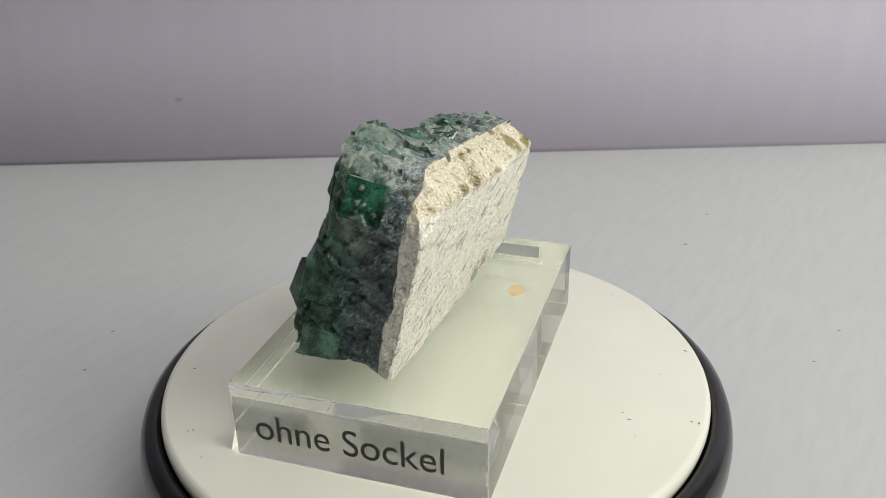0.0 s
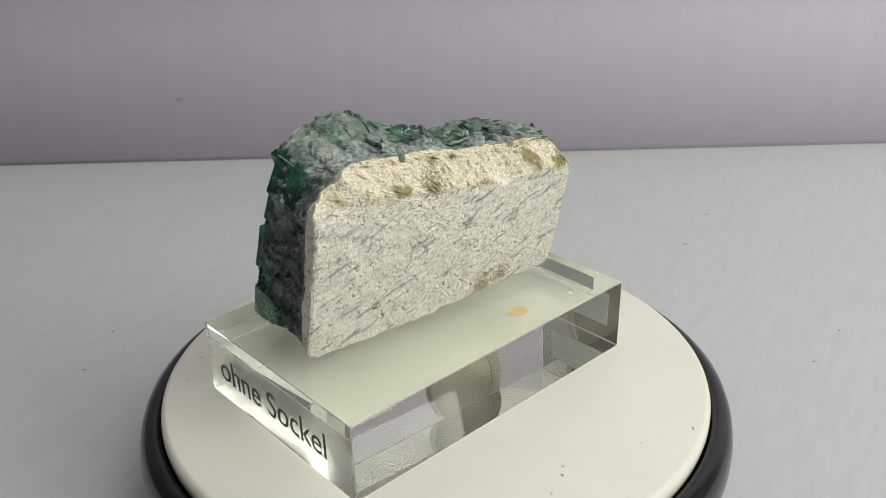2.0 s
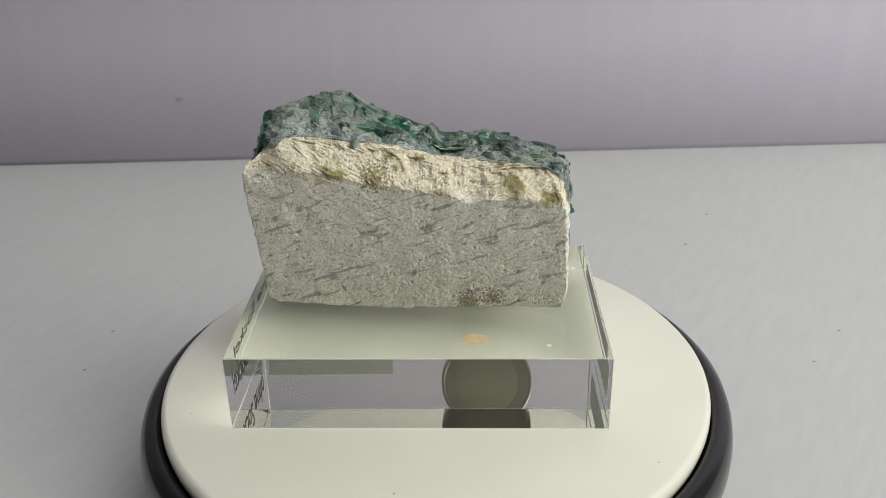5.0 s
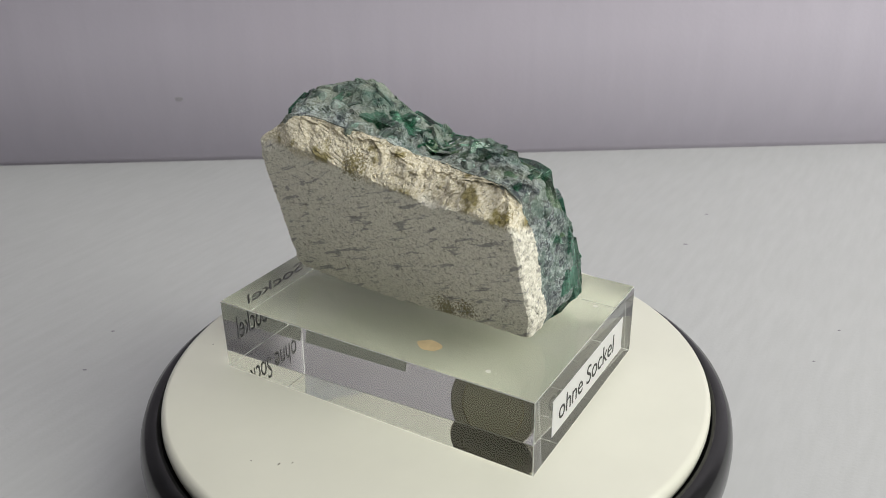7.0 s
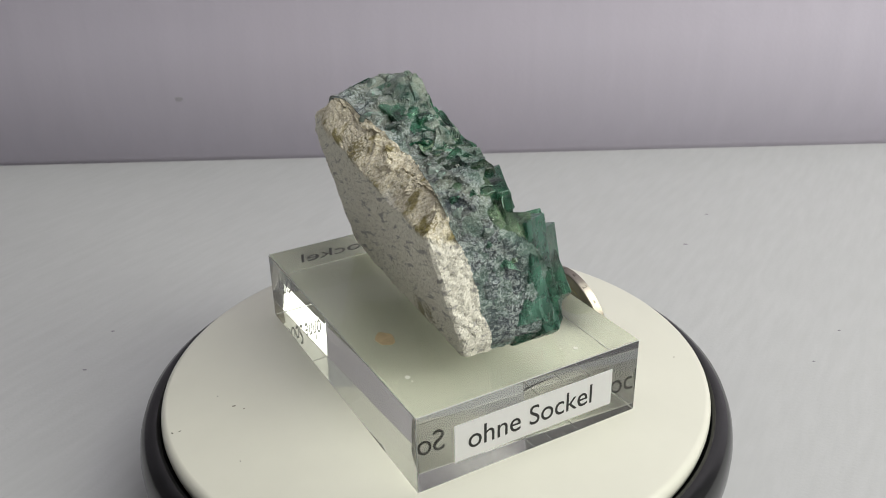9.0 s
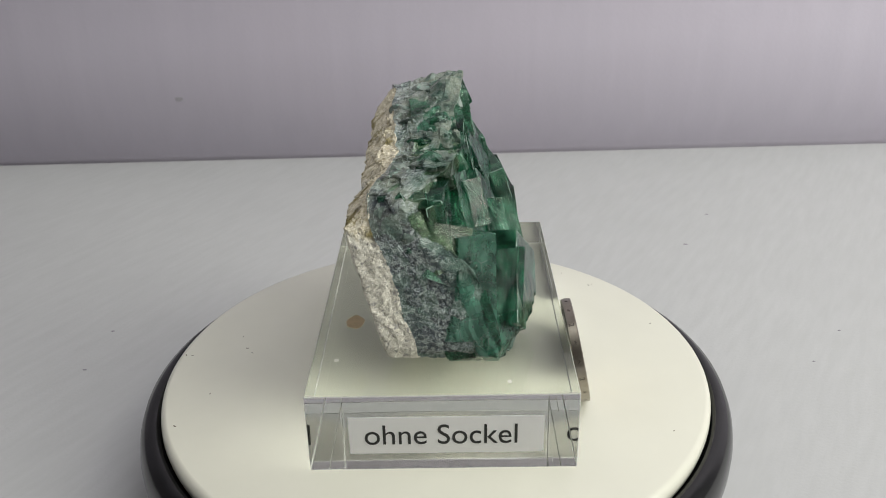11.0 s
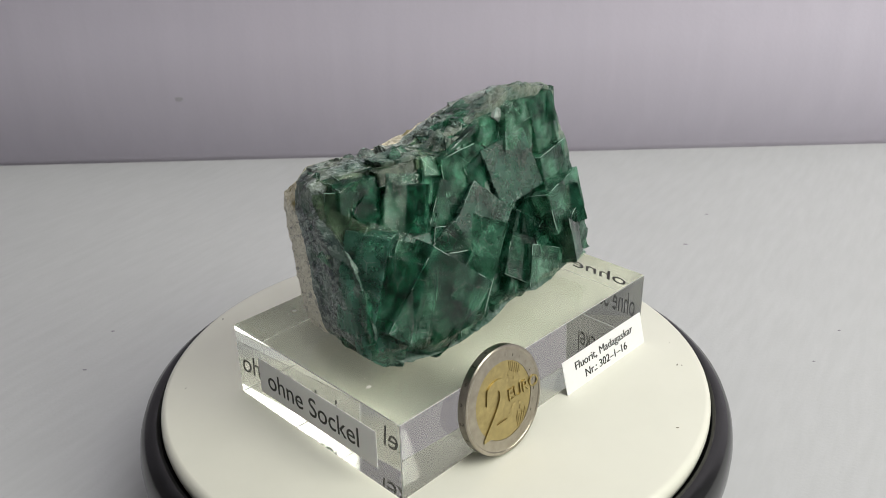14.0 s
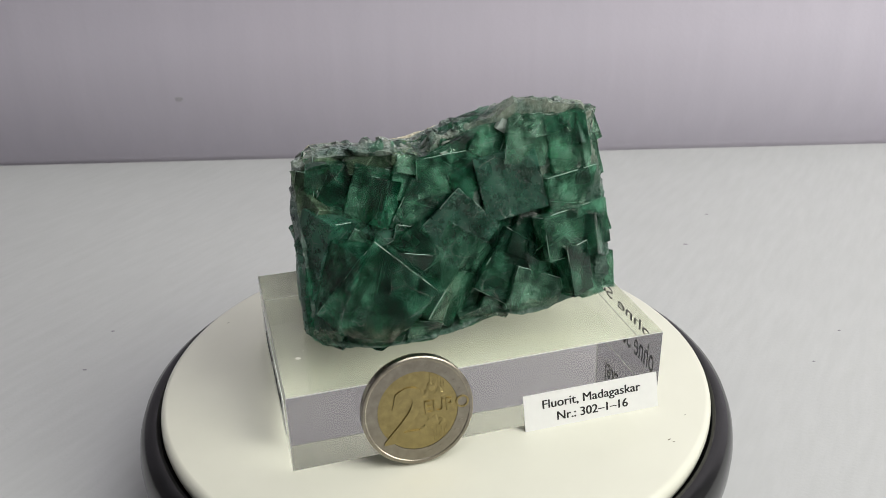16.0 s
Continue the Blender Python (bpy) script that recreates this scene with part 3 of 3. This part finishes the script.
def broken_off(bm, m):
    """Breaks a crystal off where it would leave the specimen's outline or sink into its stand."""
    back = m.inverted()
    for v in bm.verts:
        p = m @ v.co
        ragged = 0.5 * noise.noise(p * 0.9)
        p.z = max(BH + 0.1, bottom_z(p.y) - 0.6 + ragged, min(p.z, top_z(p.y) - 0.9 + ragged))
        p.y = max(-42.6 - ragged, min(p.y, (34.8 if p.z < 46 else 33.0) + ragged))
        if p.z < 27:
            p.x = max(p.x, front_x(p.y, 27) - 1.2 + (27 - p.z) * (0.5 + 0.3 * ragged))
        v.co = back @ p


def shard_mesh(a, rng):
    """A broken splinter of crystal: the hull of a few cleavage corners."""
    bm = bmesh.new()
    for x in (-1, 1):
        for y in (-1, 1):
            for z in (-1, 1):
                bm.verts.new((x * a * rng.uniform(0.35, 0.8), y * a * rng.uniform(0.45, 0.9), z * a * rng.uniform(0.16, 0.36)))
    bmesh.ops.convex_hull(bm, input=bm.verts)
    done = bmesh.ops.bevel(bm, geom=list(bm.edges), offset=0.07, segments=1, affect="EDGES")
    for f in done["faces"]:
        f.material_index = 1 if rng.random() < 0.25 else 0
    return bm


def lump_mesh(a, rng):
    """A rounded glassy lump with broken facets, flattened towards its seat."""
    bm = bmesh.new()
    bmesh.ops.create_icosphere(bm, subdivisions=3, radius=1)
    o = Vector((rng.uniform(-40, 40), rng.uniform(-40, 40), rng.uniform(-40, 40)))
    wide, deep = rng.uniform(0.8, 1.3), rng.uniform(0.4, 0.65)
    cuts = [(Vector((rng.gauss(0, 1), rng.gauss(0, 1), rng.gauss(0.3, 0.8))).normalized(), rng.uniform(0.55, 0.85)) for _ in range(9)]
    for v in bm.verts:
        p = v.co.copy()
        for n, far in cuts:
            p -= n * max(0.0, p.dot(n) - far)
        p *= 1 + 0.06 * noise.noise(p * 3.0 + o)
        v.co = Vector((p.x * a * wide, p.y * a, p.z * a * deep))
    for f in bm.faces:
        f.material_index = 1 if noise.noise(f.calc_center_median() * 0.9 + o) > 0.42 else 0
    return bm


def top_z(y):
    """Height of the crystal face's upper edge."""
    rim = sorted(FRONT[:9])
    return float(np.interp(y, [p[0] for p in rim], [p[1] for p in rim]))


def bottom_z(y):
    """Height of the crystal face's lower edge."""
    rim = sorted(FRONT[12:21])
    return float(np.interp(y, [p[0] for p in rim], [p[1] for p in rim]))


def set_crystal(th, y, z, w, h, d, turn, up, aside, proud, mat, rng):
    """Sinks one crystal into the face so that its foremost corner stands proud by that much, inside the outline."""
    if z > 56 or y < -27:
        w, h, d = min(w, 11.5), min(h, 11.5), min(d, 8.5)
    r = pose(0, 0, 0, turn, 14 + up, aside)
    q = r.to_3x3()
    ex, ey, ez = (sum(abs(q[k][n]) * half / 2 for n, half in enumerate((d, w, h))) for k in range(3))
    y = min(max(y, -42.4 + ey * 0.96), (34.2 if z < 46 else 31.0) - ey * 0.96)
    z = min(max(z, BH + 0.4 + ez * 0.97), top_z(y) - 1.2 - ez * 0.96)
    bm = crystal_mesh(w, h, d, rng)
    c = Vector((front_x(y, z) - proud + ex, y, z))
    broken_off(bm, Matrix.Translation(c) @ r)
    part("crystal", bm, mat, th, m=mpose(*c) @ r, extra=FROST)


def set_cubes(th, rng):
    """The crystals that can be told apart, each by the middle of its foremost face."""
    def cube(y, z, w, h, d, turn, up, aside, proud, mat, roll=0, x=None):
        if max(w, h) < 18:
            w, h, d, proud = w * 1.15, h * 1.15, d * 1.4, proud - 0.2
        r = pose(0, 0, 0, 0, 14 + up, aside) @ pose(0, 0, 0, turn, 0, 0) @ pose(0, 0, 0, 0, 0, roll)
        inward = r.to_3x3() @ Vector((1, 0, 0)) if not roll else Vector((1, 0, -0.25)).normalized()
        c = Vector((front_x(y, z) - proud if x is None else x, y, z)) + inward * d / 2
        bm = crystal_mesh(w, h, d, rng)
        m = Matrix.Translation(c) @ r
        broken_off(bm, m)
        part("crystal", bm, mat, th, m=mpose(*c) @ r, extra=FROST)

    # round the corner, on the end beside the matrix
    cube(33.0, 40.5, 10, 24, 10, 9, 0, -56, 0, ETCHED, x=-10.4)
    cube(32.4, 51.0, 8, 7.5, 7, 22, 10, -60, 0, OLIVE, x=-4.8)
    cube(31.4, 56.3, 7, 5, 6, -8, 10, -50, 0, OLIVE, x=-0.5)
    cube(32.8, 46.5, 6, 7, 6, 32, 2, -68, 0, PALE, x=-3.6)
    cube(33.4, 29.5, 6, 8, 6, -12, 4, -58, 0, ETCHED, x=-12.5)
    # on the other end, standing out over the slate-grey break
    cube(-38.0, 41.0, 7.5, 9, 8, 22, 0, 52, 0, DEEP, x=-17.4)
    cube(-37.6, 27.8, 6, 7, 7, -12, 0, 48, 0, MIDDLE, x=-18.0)
    cube(-36.6, 65.0, 6.5, 6.5, 7, 15, 6, 46, 0, MIDDLE, x=-7.4)
    cube(-38.2, 54.5, 5, 6, 6, 32, 0, 56, 0, CRYSTAL, x=-9.2)
    # breadth, height and depth, turn in the face, tilt up and aside, proud
    cube(19.0, 34.2, 19, 22, 14, 40, -3, -14, 1.7, DEEP)
    cube(29.1, 36.4, 12.5, 21, 12, 12, 0, -50, 0.6, CRYSTAL)
    cube(32.2, 27.5, 9, 10, 8, 10, 4, -46, 0.8, ETCHED)
    cube(0.9, 36.9, 12.5, 22, 12, 36, 0, 0, 2.6, MIDDLE, 42)
    cube(-16.3, 55.0, 13.5, 13.6, 11, -10, 6, -5.5, 0.6, ETCHED)
    cube(-3.1, 46.3, 12, 12, 9, 47, 7, -4, 0.4, ETCHED)
    cube(-21.3, 64.1, 9.5, 10.5, 9, 12, -2, 4, 0.5, PALE)
    cube(-31.9, 62.1, 9.5, 13, 9, -9, -4, 6, 0.3, MIDDLE)
    cube(-35.6, 67.2, 6, 7, 6, 30, 4, 16, 0.5, PALE)
    cube(-32.2, 51.7, 13, 8, 9, -4, -5, 12, 0.6, MIDDLE)
    cube(-31.2, 43.2, 16, 9.5, 10, -3, 2, 14, 2.2, MIDDLE)
    cube(-30.9, 34.7, 6, 11, 8, -5, -4, 22, 2.6, DEEP)
    cube(-35.5, 29.2, 5, 9, 7, 2, 6, 26, 0.6, PALE)
    cube(-19.8, 29.2, 11.5, 9.5, 9, 24, 1, 4, 2.2, PALE)
    cube(-14.1, 35.9, 10, 14, 10, 36, 1, 4, 0.9, DEEP)
    cube(-19.8, 42.4, 8.5, 10, 9, 32, 2, 14, 0.2, CRYSTAL)
    cube(-2.3, 63.7, 11.5, 6, 8, -3, -14, 0, 0.8, DEEP)
    cube(-2.1, 58.2, 14, 8, 9, -2, -4, 4, -0.2, MIDDLE)
    cube(6.2, 64.3, 7.5, 8, 7, 10, 2, -6, 0.3, OLIVE)
    cube(6.9, 62.0, 5.5, 6, 6, 12, 8, 0, 0.7, PALE)
    cube(24.8, 54.0, 11.5, 13.5, 10, 4, -8, -8, 0.7, DEEP)
    cube(18.0, 54.2, 7, 13, 9, 16, 4, -14, 0.7, MIDDLE)
    cube(13.8, 53.2, 8.5, 9.5, 8, 18, 0, 0, 0.9, CRYSTAL, 36)
    cube(5.4, 50.1, 10, 11, 9, 32, -6, 6, -0.8, DEEP)
    cube(8.0, 56.5, 7, 7, 7, 20, 2, 4, -0.2, MIDDLE)
    cube(13.7, 45.4, 10, 8, 8, 48, 8, -12, -0.8, ETCHED)
    cube(7.9, 23.6, 7, 5.5, 7, 14, -10, 0, 0.5, PALE)
    cube(-5.4, 24.1, 7, 5, 7, -12, -8, 6, 0.6, PALE)
    cube(-10.4, 27.2, 7, 7, 7, 22, -10, 4, 0.4, DEEP)
    cube(15.5, 62.4, 10, 5, 8, -6, 6, -6, 0.2, OLIVE)
    cube(23.4, 61.1, 9, 5, 8, 6, 5, -8, 0.0, OLIVE)
    cube(31.3, 52.3, 5.5, 13, 8, 3, 0, -36, 0.4, OLIVE)
    cube(-13.2, 64.3, 7.5, 8, 8, 40, 0, 6, 0.2, MIDDLE)
    cube(-12.3, 68.3, 9, 6, 8, -8, 4, 2, 0.0, PALE)
    cube(8.6, 42.4, 9, 9, 8, -28, 4, -6, 0.4, MIDDLE)
    cube(-38.0, 58.3, 5, 9, 7, -4, 0, 26, 0.0, PALE)
    cube(1.6, 43.5, 9, 8, 8, 30, 4, 0, -0.6, CRYSTAL)
    cube(-23.2, 34.9, 7, 8, 8, -14, 0, 10, -0.2, CRYSTAL)
    cube(-24.6, 68.1, 8, 6, 8, -4, 4, 4, 0.3, PALE)


def build_mineral():
    th = thing("mineral_specimen", "green fluorite crystal cluster on chalky white matrix slab", "mineral")
    rows = [(0, 0)] + [(k / 34, 0) for k in range(1, 31)] + [(k, 0) for k in (0.915, 0.945, 0.97, 0.985, 1.0)]
    rows += [(1.0, k / 12) for k in range(1, 13)] + [(0.8, 1), (0.4, 1), (0, 1)]
    rock_skin(rows, matrix_at, "matrix", MATRIX, th, "chalky white matrix with grey streaks")
    rows = [(0, 0, 0), (0.5, 0, 0), (0.9, 0, 0), (1.0, 0, 1)] + [(1.0, k / 46, 1) for k in range(1, 47)]
    rows += [(1 - k / 44, 1, 0) for k in range(1, 44)] + [(0, 1, 0)]
    rock_skin(rows, body_at, "crystal_body", BROKEN, th, "broken grey-green fluorite")
    rng = random.Random(11)
    set_cubes(th, rng)
    # the rest of the face: intergrown cubes, packed close and sunk in one another
    for gy in range(-5, 5):
        for gz in range(5):
            y = gy * 7.6 + 2.2 + rng.uniform(-2, 2) + (gz % 2) * 3.8
            z = 26.5 + gz * 8.6 + rng.uniform(-2, 2) - 0.10 * y * gz / 6
            if not (-37.5 < y < 33.5):
                continue
            a = rng.uniform(9.0, 14.0)
            mat = OLIVE if y > 4 and z > 56 and rng.random() < 0.6 else PALE if rng.random() < (0.32 if y < -22 or z > 56 else 0.14) else CRYSTAL
            set_crystal(th, y, z, a, a * rng.uniform(0.8, 1.2), a, rng.uniform(-40, 40), rng.uniform(-8, 8), rng.uniform(-8, 8), rng.uniform(-1.6, -0.4), mat, rng)
    # broken glassy pieces along the top and the matrix end, between matrix and crystal face
    for k in range(46):
        if k < 32:
            ang, s = N_AROUND * rng.uniform(0.10, 0.38), rng.uniform(0.6, 0.95)
        else:
            ang, s = N_AROUND * rng.uniform(-0.06, 0.08), rng.uniform(0.5, 0.9)
        p, out = rock_point(int(ang) % N_AROUND, 1.0, s)
        a = rng.uniform(2.6, 5.4) if k < 32 else rng.uniform(1.6, 3.2)
        turn = out.to_track_quat("Z", "X").to_matrix().to_4x4() @ pose(0, 0, 0, rng.uniform(-13, 13), rng.uniform(-13, 13), rng.uniform(-180, 180))
        bm = shard_mesh(a, rng)
        p.z -= 1.4 * math.exp(-((p.y - 5) / 4.0) ** 2) * (k < 32)
        p -= out * (max((turn @ v.co).dot(out) for v in bm.verts) - rng.uniform(-2.0, -0.6))
        mat = SHARD if rng.random() < 0.5 else PALE if rng.random() < 0.6 else MIDDLE
        part("crystal", bm, mat, th, m=mpose(p.x, p.y, p.z) @ turn, extra=FROST)
    # rounded glassy lumps along the broken top and the upper corner beside the matrix
    for k in range(34):
        if k < 24:
            ang, s = N_AROUND * (0.11 + 0.29 * (k + rng.uniform(0, 1)) / 24), rng.uniform(0.42, 0.93)
        else:
            ang, s = N_AROUND * rng.uniform(0.02, 0.10), rng.uniform(0.45, 0.9)
        p, out = rock_point(int(ang) % N_AROUND, 0.985, s)
        a = rng.uniform(2.4, 5.2) if k < 24 else rng.uniform(1.4, 2.6)
        p.z -= 1.6 * math.exp(-((p.y - 5) / 5.0) ** 2)
        turn = out.to_track_quat("Z", "X").to_matrix().to_4x4() @ pose(0, 0, 0, rng.uniform(-20, 20), rng.uniform(-20, 20), rng.uniform(-180, 180))
        bm = lump_mesh(a, rng)
        p += out * (rng.uniform(0.2, 0.9) - max((turn @ v.co).dot(out) for v in bm.verts))
        pick = rng.random()
        mat = (SHARD if pick < 0.5 else PALE if pick < 0.75 else MIDDLE) if k < 24 else (OLIVE if pick < 0.4 else SHARD if pick < 0.8 else PALE)
        part("crystal", bm, mat, th, m=mpose(p.x, p.y, p.z) @ turn, extra=FROST)
    return th


mineral = build_mineral()


# ---- coin and card ----
def build_coin():
    th = thing("coin", "two-euro coin, brass centre in silver ring, leaning on the block", "coin")
    R, T = 12.875, 2.2
    ring = [(9.3, 0.12), (9.3, 0.0), (11.9, 0.0), (12.1, -0.12), (12.6, -0.12), (R, 0.1), (R, T - 0.1), (12.6, T + 0.12), (12.1, T + 0.12), (11.9, T), (9.3, T), (9.3, 0.12)]
    lean = math.degrees(math.atan2(3.95, BH))
    tip = 0.22
    m = mpose(BX0 - 3.95 - tip, 13.9, 0.0) @ pose(0, 0, 0, 0, lean, 0) @ mpose(0, 0, R + 0.1) @ pose(0, 0, 0, 0, -90, 0) @ pose(0, 0, 0, 0, 0, -90)
    part("ring", lathe(ring, 128), SILVER, th, "silver-coloured outer ring", m=m)
    part("core", lathe([(0, 0.1), (9.25, 0.1), (9.25, T - 0.1), (0, T - 0.1)], 96), GOLD, th, "brass-coloured centre", m=m)
    lettering("2", 9.6, 12.8, m @ mpose(-3.6, -0.5, T - 0.03), GOLD, th, 0.55, name="numeral", bold=0.02, slant=0.3)
    lettering("EURO", 10.2, 2.9, m @ mpose(6.7, 0.4, T), GOLD, th, 0.5)
    part("reverse_core", lathe([(0, 0.02), (8.7, 0.02), (8.9, 0.06), (8.9, 0.12), (0, 0.12)], 96), BRASS, th, "brass reverse, paled by a reflection put into its colour", m=m)
    for k in range(12):
        a = radians(30 * k)
        part("star", box(-0.5, 0.5, -0.5, 0.5, -0.1, 0.1), SILVER, th, m=m @ mpose(10.6 * math.cos(a), 10.6 * math.sin(a), 0) @ pose(0, 0, 0, 0, 0, 30 * k + 45))
    for k in range(18):
        a = radians(20 * k)
        lettering("2" if k % 3 == 0 else "*", 0.9, 1.25 if k % 3 == 0 else 0.8, m @ mpose(12.86 * math.cos(a), 12.86 * math.sin(a), T / 2) @ pose(0, 0, 0, 0, 0, math.degrees(a)) @ pose(0, 0, 0, 90, 0, 90), GROOVE, th, 0.1, name="edge_mark")
    rng = random.Random(3)
    for x, y, r in ((1.5, 3.6, 1.3), (3.4, 5.2, 1.4), (5.2, 3.4, 1.5), (3.0, -3.0, 1.6), (5.4, -3.6, 1.3), (1.0, -4.6, 1.2), (6.2, 1.6, 0.9)):
        bm = bmesh.new()
        bmesh.ops.create_icosphere(bm, subdivisions=2, radius=1)
        o = Vector((rng.uniform(0, 90), 0, 0))
        for v in bm.verts:
            k = r * (0.75 + 1.1 * noise.noise(v.co * 2.1 + o))
            v.co = Vector((x + v.co.x * k, y + v.co.y * k, T - 0.1 + v.co.z * 0.16))
        part("relief", bm, GOLD, th, m=m)
    for k in range(6):
        x = 3.2 + k * 0.62
        h = math.sqrt(9.0 ** 2 - x * x)
        part("relief_line", box(x, x + 0.16, -h, -4.5 if k % 2 else -5.4, T - 0.15, T + 0.02), GOLD, th, m=m)
        part("relief_line", box(x, x + 0.16, 4.6, h, T - 0.15, T + 0.02), GOLD, th, m=m)
    for k in range(12):
        a = radians(90 - 15 - 14 * k)
        part("edge_star", box(-0.35, 0.35, -0.35, 0.35, T - 0.05, T + 0.08), SILVER, th, m=m @ mpose(10.6 * math.cos(a), 10.6 * math.sin(a), 0) @ pose(0, 0, 0, 0, 0, math.degrees(a)))
    return th


def build_card():
    th = thing("label_card", "small white printed card leaning against the acrylic block", "label")
    lean = math.degrees(math.atan2(2.3, 8.6))
    m = mpose(BX0 - 2.45, -30.0, 0.02) @ pose(0, 0, 0, 0, lean, 0) @ pose(0, 0, 0, 90, 0, -90)
    part("card", box(-17.5, 17.5, 0, 9.0, -0.2, 0, 0.03, 1), PAPER, th, m=m)
    for dx in (-0.06, 0.06):
        lettering("Fluorit, Madagaskar", 25.6, 2.8, m @ mpose(0.1 + dx, 5.75, 0.03 + dx * 0.1), INK, th)
    for dx in (-0.06, 0.06):
        lettering("Nr.: 302\u20131\u201316", 18.5, 2.15, m @ mpose(0.1 + dx, 2.65, 0.03 + dx * 0.1), INK, th)
    return th


coin = build_coin()
card = build_card()


# ---- what turns ----
def motions():
    rows = []
    for k in range(33):
        t = k * 0.5
        rows.append((t, pose(0, 0, 0, 0, 0, -19.14 - 14.748 * t)))
    for ob in (platter, block, mineral, coin, card):
        walk(ob, rows)


motions()
